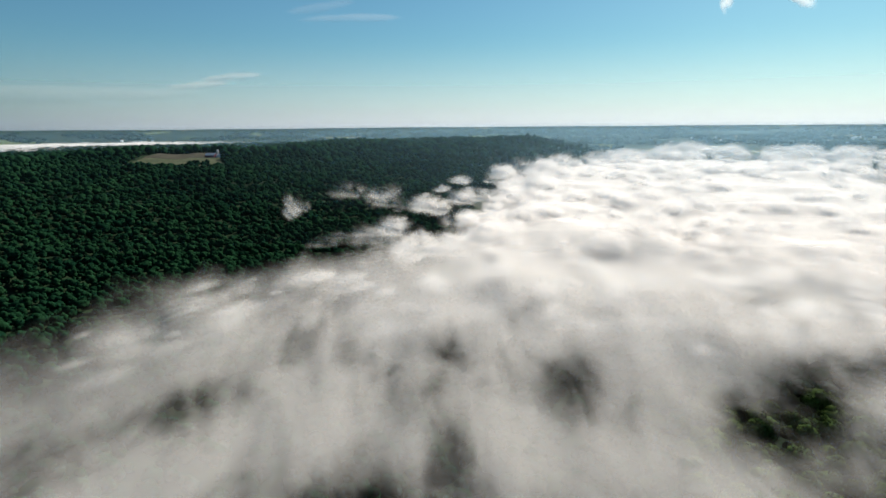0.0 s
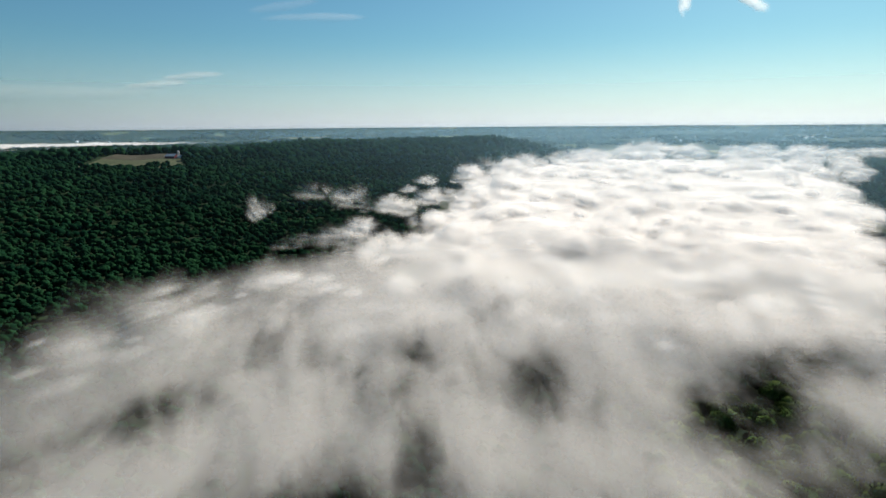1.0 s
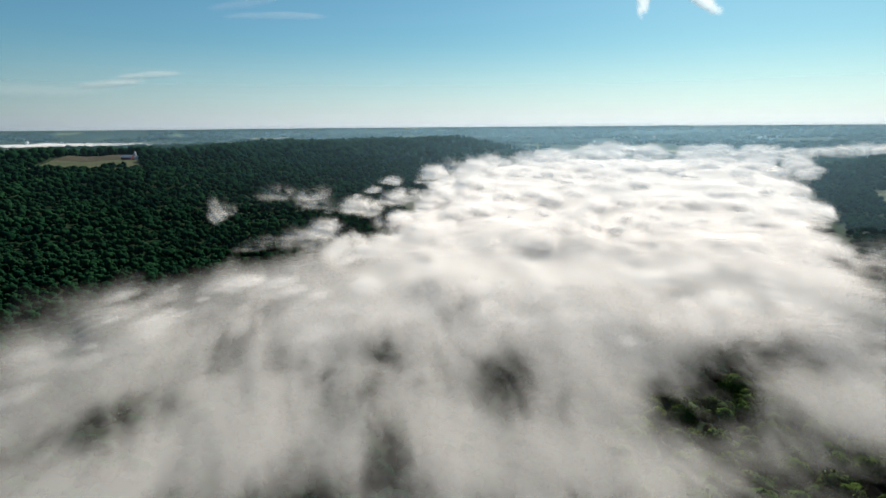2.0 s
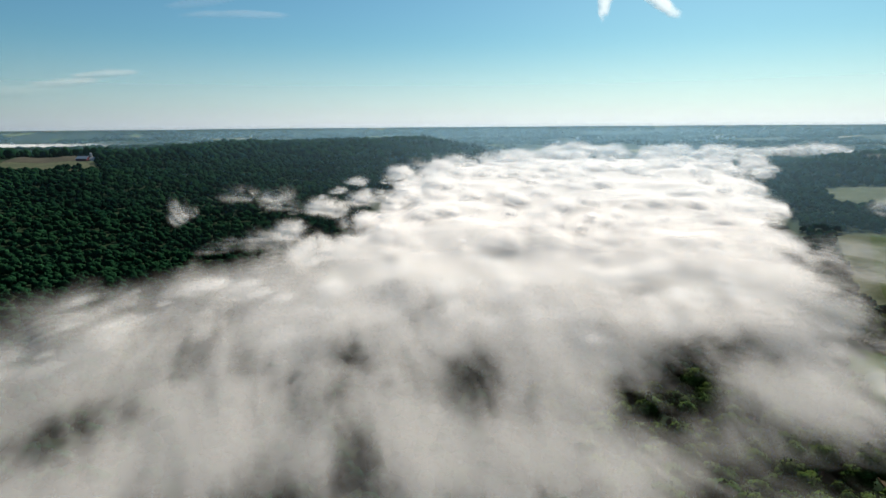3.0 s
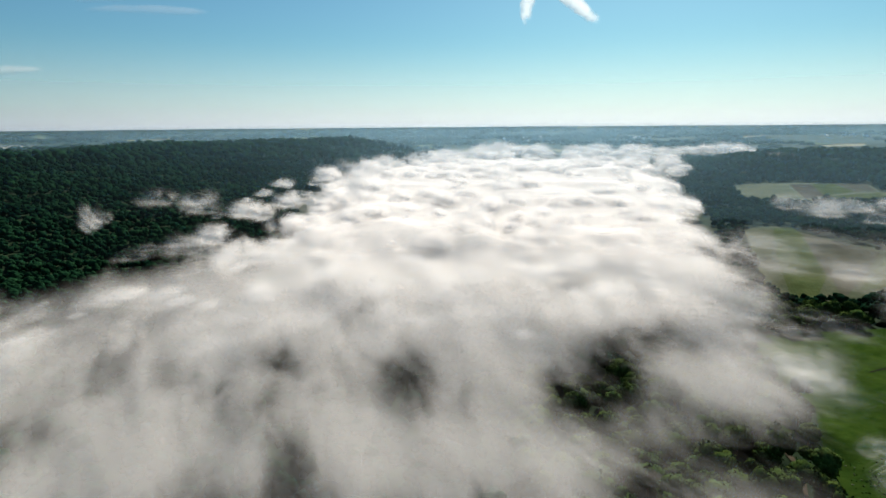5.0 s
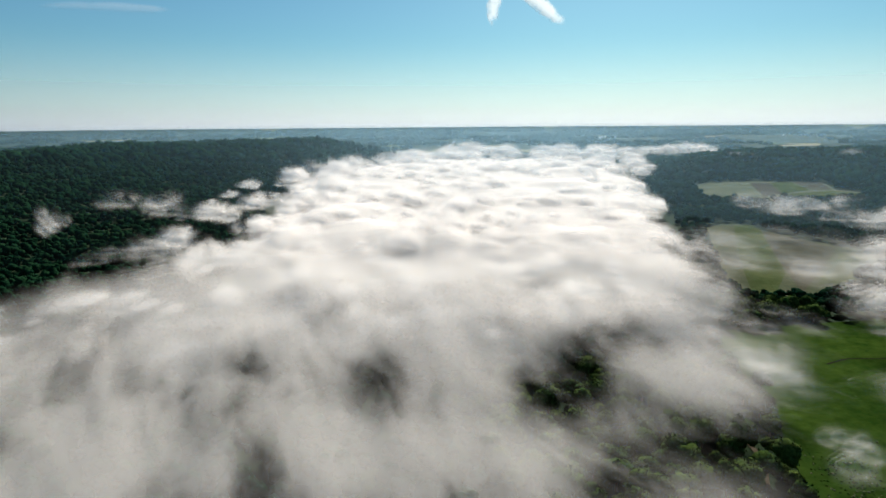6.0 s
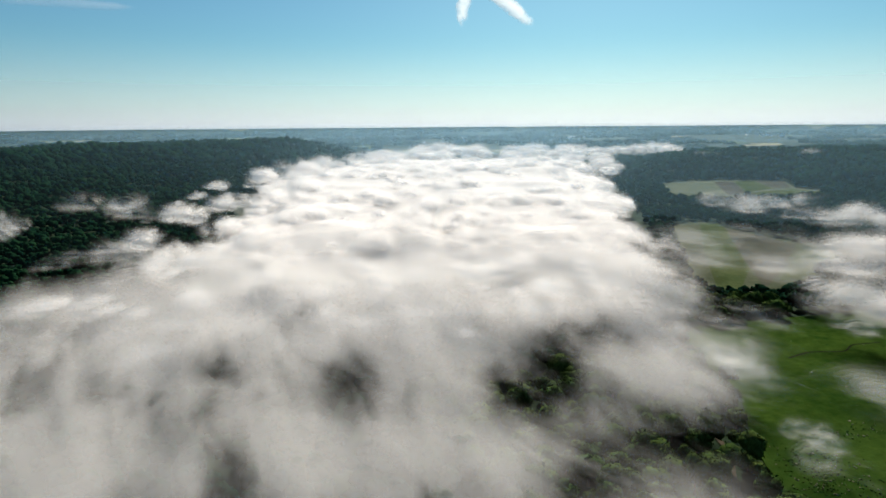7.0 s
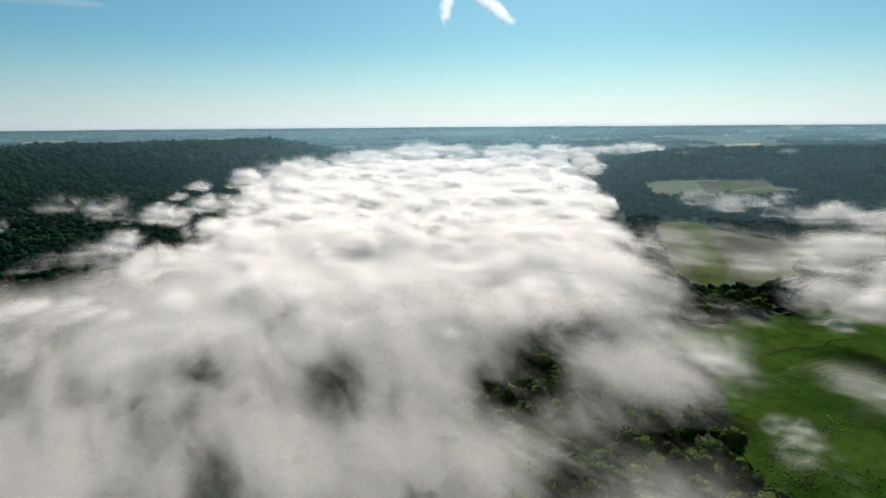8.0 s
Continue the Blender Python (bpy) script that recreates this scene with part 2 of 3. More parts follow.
# ------------------------------------------------------------------ ground
angles = np.concatenate([np.arange(-46, 70, 0.5), np.linspace(70, 314, 82)])
radii = np.concatenate([[0, 40, 80], 110 * 1.022 ** np.arange(0, 175)])
radii = radii[radii < 4900]
gx, gy, gq = polar_grid(angles, radii)
gz = land(gx, gy)
gm = mesh_of("ground", np.stack([gx, gy, gz], 1), gq)
add_values(gm, "open_land", ramp(np.hypot(gx, gy), 1900, 2500))
thing("ground", gm, MAT_GROUND, "wooded valley floor and rolling hills under morning mist", "ground", kind="structure")


def flat_patch(name, outline, mat, z, label, cat="field"):
    """A level patch of land with the given outline, laid just over the ground."""
    me = bpy.data.meshes.new(name)
    bm = bmesh.new()
    f = bm.faces.new([bm.verts.new((x, y, z)) for x, y in outline])
    bm.normal_update()
    if f.normal.z < 0:
        f.normal_flip()
    bm.to_mesh(me)
    bm.free()
    return thing(name, me, mat, label, cat, kind="structure")


MEADOW = [(168, 96), (184, 133), (205, 164), (239, 200), (262, 262), (290, 285), (335, 278), (395, 268), (470, 262), (560, 180), (560, 20), (200, 0)]
FIELD_MID = [(570, 603), (602, 619), (637, 601), (615, 561), (609, 500), (615, 443), (594, 396), (477, 340), (415, 314), (357, 334), (375, 367), (449, 457)]
FIELD_FAR = [(954, 1061), (1077, 1075), (1244, 983), (1121, 858), (1121, 796), (993, 725), (903, 743), (760, 808)]
MAT_MEADOW = field_material("rough_pasture", (0.010, 0.026, 0.004), (0.028, 0.052, 0.009), 20, 7, 0.0)
MAT_CROP = field_material("mown_hay_field", (0.047, 0.058, 0.037), (0.080, 0.088, 0.058), 40)
MAT_GREEN = field_material("green_crop", (0.034, 0.050, 0.020), (0.062, 0.078, 0.034), 40)
MAT_TAN = field_material("tan_stubble", (0.050, 0.052, 0.041), (0.078, 0.079, 0.061), 50)
MAT_DARKPLOT = field_material("ploughed_soil", (0.040, 0.041, 0.033), (0.066, 0.063, 0.050), 50)
MAT_PALE = field_material("pale_crop", (0.060, 0.077, 0.054), (0.112, 0.124, 0.088), 55, 6)
flat_patch("meadow", MEADOW, MAT_MEADOW, 0.5, "rough green pasture with tussocks beside the wood", "meadow")
flat_patch("field", FIELD_MID, MAT_CROP, 0.5, "mown hay field between two tree rows", "field")
flat_patch("field", [(607, 595), (634, 592), (608, 554), (518, 455), (456, 385), (386, 333), (368, 336), (467, 448)], MAT_GREEN, 0.6, "green crop strip in the hay field", "field")
flat_patch("field", [(608, 552), (606, 500), (594, 446), (492, 380), (410, 330), (458, 384), (519, 454)], MAT_TAN, 0.6, "tan stubble strip beside green crop", "field")
flat_patch("field", [(576, 427), (588, 395), (481, 342), (444, 345)], MAT_GREEN, 0.7, "small green plot by the tree row", "field")
flat_patch("field", FIELD_FAR, MAT_PALE, 0.5, "pale cropped field before the wooded hill", "field")
flat_patch("field", [(1078, 1025), (1124, 1016), (968, 842), (902, 822)], MAT_DARKPLOT, 0.7, "dark ploughed strip between pale crops", "field")
flat_patch("field", [(1126, 1015), (1175, 1005), (1072, 871), (970, 843)], MAT_GREEN, 0.7, "green crop strip beside ploughed soil", "field")
flat_patch("field", [(964, 833), (1097, 845), (1111, 789), (988, 727), (903, 743)], MAT_GREEN, 0.6, "green pasture before the wooded hill", "field")
flat_patch("field", [(1177, 1004), (1240, 983), (1117, 861), (1074, 870)], MAT_TAN, 0.7, "tan stubble plot before the wooded hill", "field")


def draped_quad(name, corners, mat, label, cat="field", n=14, lift=0.8):
    """A four-cornered patch that follows the ground."""
    u, v = np.meshgrid(np.linspace(0, 1, n), np.linspace(0, 1, n), indexing="ij")
    c = np.array(corners, float)
    p = (c[0] * ((1 - u) * (1 - v))[..., None] + c[1] * (u * (1 - v))[..., None] + c[2] * (u * v)[..., None] + c[3] * ((1 - u) * v)[..., None]).reshape(-1, 2)
    i = (np.arange(n - 1)[:, None] * n + np.arange(n - 1)[None, :]).ravel()
    me = mesh_of(name, np.c_[p, land(p[:, 0], p[:, 1]) + lift], np.stack([i, i + n, i + n + 1, i + 1], 1))
    return thing(name, me, mat, label, cat, kind="structure")


HILL_FIELDS = [[(-655, 1330), (-516, 1405), (-560, 1530), (-690, 1480)], [(-620, 1130), (-420, 1170), (-515, 1402), (-652, 1328)],
               [(-480, 1440), (-360, 1480), (-430, 1690), (-545, 1665)], [(-950, 1500), (-760, 1570), (-790, 1650), (-980, 1590)], [(-700, 1600), (-545, 1670), (-560, 1720), (-720, 1650)],
               [(10, 1880), (70, 1880), (60, 1960), (0, 1960)]]
for corners, mat, label in zip(HILL_FIELDS, (MAT_DARKPLOT, MAT_CROP, MAT_TAN, MAT_GREEN, MAT_CROP, MAT_TAN),
                               ("dark ploughed field on the hilltop", "mown field below the farm buildings", "tan stubble field on the hilltop", "green hilltop pasture among woods",
                                "mown strip on the hilltop", "small tan clearing on the ridge")):
    draped_quad("field", corners, mat, label)

LANE = [(202, 184), (194, 172), (190, 163), (182, 153), (174, 144), (164, 132), (150, 112)]
OPEN = [MEADOW, FIELD_MID, FIELD_FAR, *HILL_FIELDS]

# ------------------------------------------------------------------ mist over the valley
FOG = [(-420, 0), (-310, 180), (-222, 290), (-180, 375), (-125, 425), (-70, 478), (-28, 560), (-5, 700), (12, 860), (90, 1230), (235, 1509), (470, 1900), (800, 2250),
       (1100, 2400), (1700, 2250), (2200, 1800), (2100, 1600), (1500, 1850), (1180, 1620), (852, 1060), (655, 745), (407, 445), (315, 310), (275, 240), (238, 188), (190, 135), (120, 20), (0, -120), (-300, -120)]
# thin places and holes in the mist: place, size across and along, turn, how far
GAPS = [(-3, 280, 13, 24, 14, 0.5), (-9, 240, 9, 26, -6, 0.45), (2, 196, 12, 20, -14, 0.5), (54, 244, 22, 30, 27, 0.34), (134, 296, 9, 20, 35, 0.8), (128, 206, 23, 34, 5, 0.6), (140, 240, 14, 18, 0, 0.6),
        (-23, 160, 16, 15, 0, 0.9), (9, 158, 18, 14, 0, 0.8), (36, 157, 20, 13, 0, 0.55), (-54, 168, 14, 12, 0, 0.4), (25, 562, 15, 34, 0, 0.8), (72, 730, 22, 44, -10, 1.0), (135, 138, 45, 17, 0, 1.1)]
LOBES = [(181, 192, 24, 24, 20, 0.6), (85, 330, 60, 60, 20, 0.25), (70, 195, 22, 32, 12, 0.2), (25, 225, 14, 40, 4, 0.2), (-45, 225, 26, 40, 4, 0.2)]


def mist_cover(x, y):
    """Where the mist lies, in plan: under 0 none, 1 full. Also the depth inside the bank and its ragged rim."""
    r = np.hypot(x, y)
    k = 0.35 + np.clip(r / 900, 0, 1.2)
    wx = x + k * (26 * fbm(x / 70, y / 110, 61, 4) + 9 * fbm(x / 22, y / 34, 62, 3))
    wy = y + k * (36 * fbm(x / 70, y / 110, 63, 4) + 12 * fbm(x / 22, y / 34, 64, 3))
    d = inside_depth(wx, wy, FOG)
    cover = np.clip(d / (48 + 0.05 * np.minimum(r, 500) - 30 * ramp(r, 600, 900)), -1.5, 1.0)
    far = ramp(r, 230, 600)
    cover = np.where(cover > 0, cover * (0.62 + 0.95 * far), cover)
    cover = cover + (0.30 * fbm(x / 34, y / 80, 65, 4, 0.55) + 0.2 * fbm((x + 0.4 * y) / 20, (y - 0.4 * x) / 62, 67, 4, 0.55)) * (1 - far) - 0.22 * (1 - ramp(r, 145, 190))
    for cx, cy, rx, ry, turn, g in GAPS:
        cover = cover - g * spot(wx, wy, cx, cy, rx, ry, turn)
    cover = np.where((d > 15) & (r < 640), np.maximum(cover, 0.08 + 0.25 * cover), cover)
    for cx, cy, rx, ry, turn, g in LOBES:
        cover = cover + g * spot(wx, wy, cx, cy, rx, ry, turn)
    rim = np.maximum(ramp(r, 560, 820) * (1 - ramp(d, 10, 170)) * ramp(d, -90, -30), ramp(r, 1500, 2200) * ramp(d, -60, 0))
    return cover, d, rim


fa = np.concatenate([np.arange(-70, -39, 3.0), np.arange(-39, 62, 0.43), np.arange(62, 110, 4.0)])
fr = np.concatenate([60 * 1.022 ** np.arange(0, 78), 60 * 1.022 ** 78 * 1.0105 ** np.arange(0, 193)])
fx, fy, fq = polar_grid(fa, fr)
frange = np.hypot(fx, fy)
fcover, fdeep, frim = mist_cover(fx, fy)

# low broad heaps over the bank
hg = np.random.default_rng(5)
heaps = []
for _ in range(420):
    a, r = radians(hg.uniform(-36, 52)), 300 * exp(hg.uniform(0, 2.1))
    heaps.append((r * sin(a), r * cos(a), hg.uniform(0.5, 1.0) * (30 + 0.03 * r), hg.uniform(1.5, 3.5)))
for _ in range(900):
    a, r = radians(hg.uniform(-36, 52)), 420 * exp(hg.uniform(0, 1.8))
    heaps.append((r * sin(a), r * cos(a), hg.uniform(0.4, 1.0) * (8 + 0.014 * r), hg.uniform(1.0, 2.6)))
calm = ramp(frange, 180, 560)
ftop = 33 + 6 * (1 - calm) * fbm(fx / 42, fy / 80, 51, 4) + 4 * calm * fbm(fx / 150, fy / 220, 54, 4)
jx = fx + 0.10 * frange ** 0.8 * fbm(fx / 46, fy / 46, 55, 4)
jy = fy + 0.10 * frange ** 0.8 * fbm(fx / 46, fy / 46, 56, 4)
for x, y, r, h in heaps:
    near = np.where((np.abs(jx - x) < r) & (np.abs(jy - y) < 1.4 * r))[0]
    d2 = 1 - ((jx[near] - x) ** 2 + (0.75 * (jy[near] - y)) ** 2) / (r * r)
    near, d2 = near[d2 > 0], d2[d2 > 0]
    ftop[near] += h * d2
ftop = np.minimum(ftop, 44 + 0.4 * (ftop - 44)) - 12 * frim
fcover = fcover - (1.5 + 0.6 * ramp(frange, 1700, 2100)) * frim

# how much mist stands over each place: thin over the near flat and the wooded shore
# rise with camera distance imitates the whiter grazing view up the valley
ftau = 0.5 + 0.75 * ramp(frange, 200, 420) + 4.0 * ramp(frange, 330, 800)
ftau = ftau * (1 - 0.84 * (1 - ramp(fdeep, 15, 200)) * (1 - ramp(frange, 420, 640)) * ramp(-fx, -60, 40))
MIST = fog_material("valley_mist", (0.93, 0.917, 0.902))


def sheets(name, stack, label):
    """Thin skins of mist joined into one body: each of x, y, z, quads, cover, thickness, grain."""
    vs, fs, cs, ts, gs, base = [], [], [], [], [], 0
    for x, y, z, q, c, t, gr in stack:
        keep = (c > -0.62)[q].any(1) & (t > 0.004)[q].any(1)
        used, inv = np.unique(q[keep], return_inverse=True)
        vs.append(np.stack([x, y, z], 1)[used])
        fs.append(inv.reshape(-1, 4) + base)
        cs.append(c[used])
        ts.append(t[used])
        gs.append(gr[used])
        base += len(used)
    me = mesh_of(name, np.concatenate(vs), np.concatenate(fs))
    add_values(me, "cover", np.concatenate(cs))
    add_values(me, "thickness", np.concatenate(ts))
    add_values(me, "grain", np.concatenate(gs))
    return thing(name, me, MIST, label, "mist", kind="stuff")


SKINS = 9
stack = []
fgrain = 1.9 - 1.0 * ramp(frange, 300, 700) + 0.6 * frim
soft = 21 - 9 * calm
weights = np.array([0.35, 0.55, 0.75, 0.9] + [1.1] * (SKINS - 4))
weights = weights / weights.sum()
for k in range(SKINS):
    z = ftop - soft * (k + 0.2) / SKINS + (2.6 - calm) * fbm(fx / 26, fy / 40, 80 + k, 3)
    stack.append((fx, fy, z, fq, fcover, 1 - np.exp(-ftau * weights[k]), fgrain))
sheets("valley_mist", stack, "white morning mist lying in the valley over woods and fields")

# single puffs and torn wisps: soft lumps of nested skins
pu, pv = [w.ravel() for w in np.meshgrid(np.linspace(0, 2 * pi, 16)[:-1], np.linspace(0.05, pi - 0.05, 9), indexing="ij")]
PUFF = np.stack([np.cos(pu) * np.sin(pv), np.sin(pu) * np.sin(pv), np.cos(pv)], 1)
pi_, pj_ = [w.ravel() for w in np.meshgrid(np.arange(15), np.arange(8), indexing="ij")]
PUFF_QUADS = np.stack([pi_ * 9 + pj_, pi_ * 9 + pj_ + 1, (pi_ + 1) % 15 * 9 + pj_ + 1, (pi_ + 1) % 15 * 9 + pj_], 1)


def puff(cx, cy, cz, rx, ry, rz, turn, thick, cover, grain, seed, skins=6):
    """The skins of one lump of mist."""
    g = np.random.default_rng(seed)
    a, b, e = g.uniform(0, 50, 3)
    c, s = cos(radians(turn)), sin(radians(turn))
    lump = 1 + 0.42 * fbm(PUFF[:, 0] * 1.3 + a + PUFF[:, 2], PUFF[:, 1] * 1.3 + b - PUFF[:, 2], seed % 97, 4, 0.6)
    out = []
    for k in range(skins):
        f = 1 - 0.72 * k / skins
        p = PUFF * lump[:, None] * np.array([rx, ry, rz]) * f
        # flat below, round above
        z = np.where(p[:, 2] < 0, 0.55 * p[:, 2], p[:, 2]) - 0.15 * rz * (1 - f)
        out.append((cx + p[:, 0] * c - p[:, 1] * s, cy + p[:, 0] * s + p[:, 1] * c, cz + z, PUFF_QUADS, np.full(len(z), cover - 0.4 + 0.7 * k / skins), np.full(len(z), thick * (0.3 + 1.1 * k / skins)), np.full(len(z), grain)))
    return out


# the ragged western rim and far end of the bank
stack = []
for i in range(125):
    u = hg.uniform(0, 1) ** 0.8
    x, y = np.interp(u, (0, 0.12, 0.3, 0.6, 1.0), (-60, -20, 70, 225, 900)), np.interp(u, (0, 0.12, 0.3, 0.6, 1.0), (560, 760, 1150, 1520, 2330))
    off = hg.uniform(-0.3, 1) * 130
    x, y = x + off, y + hg.uniform(-60, 60)
    r = hg.uniform(0.45, 1.0) ** 1.4 * (17 + 0.021 * y) * (0.6 + 0.4 * min(1, max(0, off + 20) / 60))
    stack += puff(x, y, 30 + 0.1 * r, r, 1.5 * r, 0.66 * r, hg.uniform(-40, 40), 0.22, 0.42, 1.7, 500 + i)
for i in range(170):
    a, r = radians(hg.uniform(12, 44)), 1350 * exp(hg.uniform(0, 0.68))
    x, y, r = r * sin(a), r * cos(a), hg.uniform(0.35, 1.0) ** 1.3 * (13 + 0.017 * r)
    if inside_depth(np.array([x]), np.array([y]), FOG)[0] > -30:
        stack += puff(x, y, 27, 1.2 * r, 1.3 * r, 0.62 * r, hg.uniform(-40, 40), 0.34, 0.8, 1.2, 900 + i)
sheets("mist_puffs", stack, "round white puffs along the ragged rim of the mist")

# billows on the back of the bank, drawn out along the valley
stack = []
for i in range(520):
    a, r = radians(hg.uniform(-34, 46)), 260 * exp(hg.uniform(0, 1.75))
    x, y, r = r * sin(a), r * cos(a), hg.uniform(0.35, 1.0) ** 1.3 * (13 + 0.018 * r)
    deep = inside_depth(np.array([x]), np.array([y]), FOG)[0]
    if deep > 25 and mist_cover(np.array([x]), np.array([y]))[0][0] > 0.45:
        dense = float(ramp(np.hypot(x, y), 240, 650) * ramp(deep, 10, 90))
        stack += puff(x, y, 33 + hg.uniform(-2, 3), r, hg.uniform(1.2, 2.0) * r, (0.34 + 0.26 * dense) * r, hg.uniform(-35, 5), 0.02 + 0.24 * dense, 0.4 + 0.45 * dense, 1.3, 2200 + i, 5)
sheets("mist_billows", stack, "soft white billows on the back of the valley mist")

# loose wisps: place, height, size along, across and up, turn, thickness
WISPS = [(-154, 630, 46, 18, 22, 22, 0, 0.15), (-85, 745, 48, 46, 40, 22, 0, 0.17), (-50, 680, 42, 40, 36, 17, 0, 0.1), (-84, 500, 36, 50, 30, 16, 10, 0.08),
         (686, 582, 26, 66, 40, 25, -40, 0.4), (652, 481, 26, 80, 40, 25, -40, 0.4), (640, 405, 26, 90, 40, 25, -30, 0.4), (446, 310, 23, 60, 30, 16, -30, 0.12),
         (420, 250, 22, 46, 36, 22, -30, 0.32), (345, 195, 20, 44, 32, 21, -20, 0.5), (470, 268, 23, 60, 40, 24, -20, 0.42), (385, 215, 21, 50, 34, 20, -20, 0.36), (243, 189, 17, 44, 16, 14, -50, 0.3), (206, 141, 14, 20, 16, 12, 10, 0.12),
         (430, 360, 16, 120, 70, 16, -40, 0.06), (500, 450, 16, 100, 70, 16, -40, 0.03), (255, 165, 12, 50, 34, 13, -40, 0.08), (300, 250, 16, 60, 34, 16, -40, 0.18), (560, 330, 24, 90, 50, 20, -30, 0.35),
         (1266, 1228, 50, 36, 40, 14, 0, 0.2), (1475, 1103, 56, 36, 40, 14, 0, 0.15)]
for i, (cx, cy, cz, rx, ry, rz, turn, g) in enumerate(WISPS):
    stack = []
    c, s = cos(radians(turn)), sin(radians(turn))
    for j in range(6):
        u, v, f = hg.uniform(-0.8, 0.8) * rx, hg.uniform(-0.5, 0.5) * ry, hg.uniform(0.45, 0.95)
        stack += puff(cx + u * c - v * s, cy + u * s + v * c, cz + hg.uniform(-0.3, 0.3) * rz, rx * f * 0.8, ry * f, rz * f, turn, 0.02 + 0.25 * g, 0.36, 2.4, 1300 + 10 * i + j, 6)
    sheets("mist_wisp", stack, "loose torn wisp of white mist drifting over trees")

# the bank of mist in the far valley behind the western hill
bx, by, bq = polar_grid(np.arange(-48, -14, 0.4), np.arange(3000, 4250, 30.0))
stack = []
for k in range(5):
    z = 26.0 + 6 * k
    c = 0.9 * (1 - ((np.degrees(np.arctan2(bx, by)) + 34) / 15.5) ** 2) - np.abs(np.hypot(bx, by) - 3620) / 480 + 0.7 - 0.12 * k
    stack.append((bx, by, z + 3 * fbm(bx / 200, by / 200, 59, 3), bq, c + 0.3 * fbm(bx / 160, by / 160, 60, 3), np.full(len(bx), 0.55), np.full(len(bx), 1.5)))
sheets("distant_mist", stack, "bank of white mist in a far valley behind the hill")

# ------------------------------------------------------------------ air haze before the distant hills, painted on see-through sheets
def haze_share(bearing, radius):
    """Opacity by bearing: raised towards the sun, up the valley, to imitate scattered glow."""
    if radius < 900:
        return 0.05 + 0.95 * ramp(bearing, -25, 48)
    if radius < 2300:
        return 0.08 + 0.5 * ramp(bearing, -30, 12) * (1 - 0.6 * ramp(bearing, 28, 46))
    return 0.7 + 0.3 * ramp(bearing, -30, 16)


# tinted sheets at growing distances stand in for blue aerial haze
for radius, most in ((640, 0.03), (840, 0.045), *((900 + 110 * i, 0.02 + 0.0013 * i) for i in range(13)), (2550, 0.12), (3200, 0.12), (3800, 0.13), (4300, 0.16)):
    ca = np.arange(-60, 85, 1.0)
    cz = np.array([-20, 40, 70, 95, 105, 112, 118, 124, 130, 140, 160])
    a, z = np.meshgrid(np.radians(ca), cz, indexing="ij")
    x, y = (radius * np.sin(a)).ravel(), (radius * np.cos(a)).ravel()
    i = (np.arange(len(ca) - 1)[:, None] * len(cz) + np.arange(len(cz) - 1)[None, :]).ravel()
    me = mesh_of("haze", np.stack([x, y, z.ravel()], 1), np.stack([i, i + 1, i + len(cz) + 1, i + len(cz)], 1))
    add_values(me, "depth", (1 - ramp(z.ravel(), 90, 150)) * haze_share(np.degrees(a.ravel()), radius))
    thing("haze", me, veil_material("blue_haze_sheet", (0.32, 0.55, 0.71), most), "blue see-through sheet imitating morning haze before the hills", "haze", "air haze", "stuff")


# shell added to whiten the low sky; haze painted as opacity fading upwards
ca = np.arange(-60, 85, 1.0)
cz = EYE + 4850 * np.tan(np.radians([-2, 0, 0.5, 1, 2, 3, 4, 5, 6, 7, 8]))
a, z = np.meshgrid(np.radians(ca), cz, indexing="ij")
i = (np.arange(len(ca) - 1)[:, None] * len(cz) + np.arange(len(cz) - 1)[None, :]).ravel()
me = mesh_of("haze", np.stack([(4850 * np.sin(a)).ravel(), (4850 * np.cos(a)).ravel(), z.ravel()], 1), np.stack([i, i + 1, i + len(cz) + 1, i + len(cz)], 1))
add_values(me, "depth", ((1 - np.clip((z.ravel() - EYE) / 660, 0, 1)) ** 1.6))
thing("haze", me, veil_material("horizon_whitening_sheet", (0.78, 0.81, 0.96), 0.75), "pale see-through shell imitating haze along the horizon", "haze", "air haze", "stuff")


# ------------------------------------------------------------------ high clouds
def cloud(line, widths, mat, label, far=4600.0, rows=9):
    """A band of cloud far off, along a line of bearings and heights in degrees."""
    pts = np.array(line, float)
    t = np.linspace(0, len(pts) - 1, 8 * (len(pts) - 1) + 1)
    az, el = np.interp(t, range(len(pts)), pts[:, 0]), np.interp(t, range(len(pts)), pts[:, 1])
    wd = np.interp(t, range(len(pts)), widths)
    da, de = np.gradient(az), np.gradient(el)
    ln = np.hypot(da, de)
    v = np.linspace(-1, 1, rows)
    A = np.radians(az[:, None] - (de / ln)[:, None] * v * wd[:, None])
    E = np.radians(el[:, None] + (da / ln)[:, None] * v * wd[:, None])
    deep = far + 60 * (1 - v ** 2)[None, :] * wd[:, None]
    P = np.stack([deep * np.cos(E) * np.sin(A), deep * np.cos(E) * np.cos(A), EYE + deep * np.sin(E)], 2).reshape(-1, 3)
    n = len(t)
    i = (np.arange(n - 1)[:, None] * rows + np.arange(rows - 1)[None, :]).ravel()
    me = mesh_of("cloud", P, np.stack([i, i + 1, i + rows + 1, i + rows], 1))
    end = np.minimum(1, np.minimum(np.linspace(0, 1, n), np.linspace(1, 0, n)) * 5)
    add_values(me, "depth", ((1 - v ** 2)[None, :] * end[:, None]).ravel())
    return thing("cloud", me, mat, label, "cloud", "clouds", "stuff")


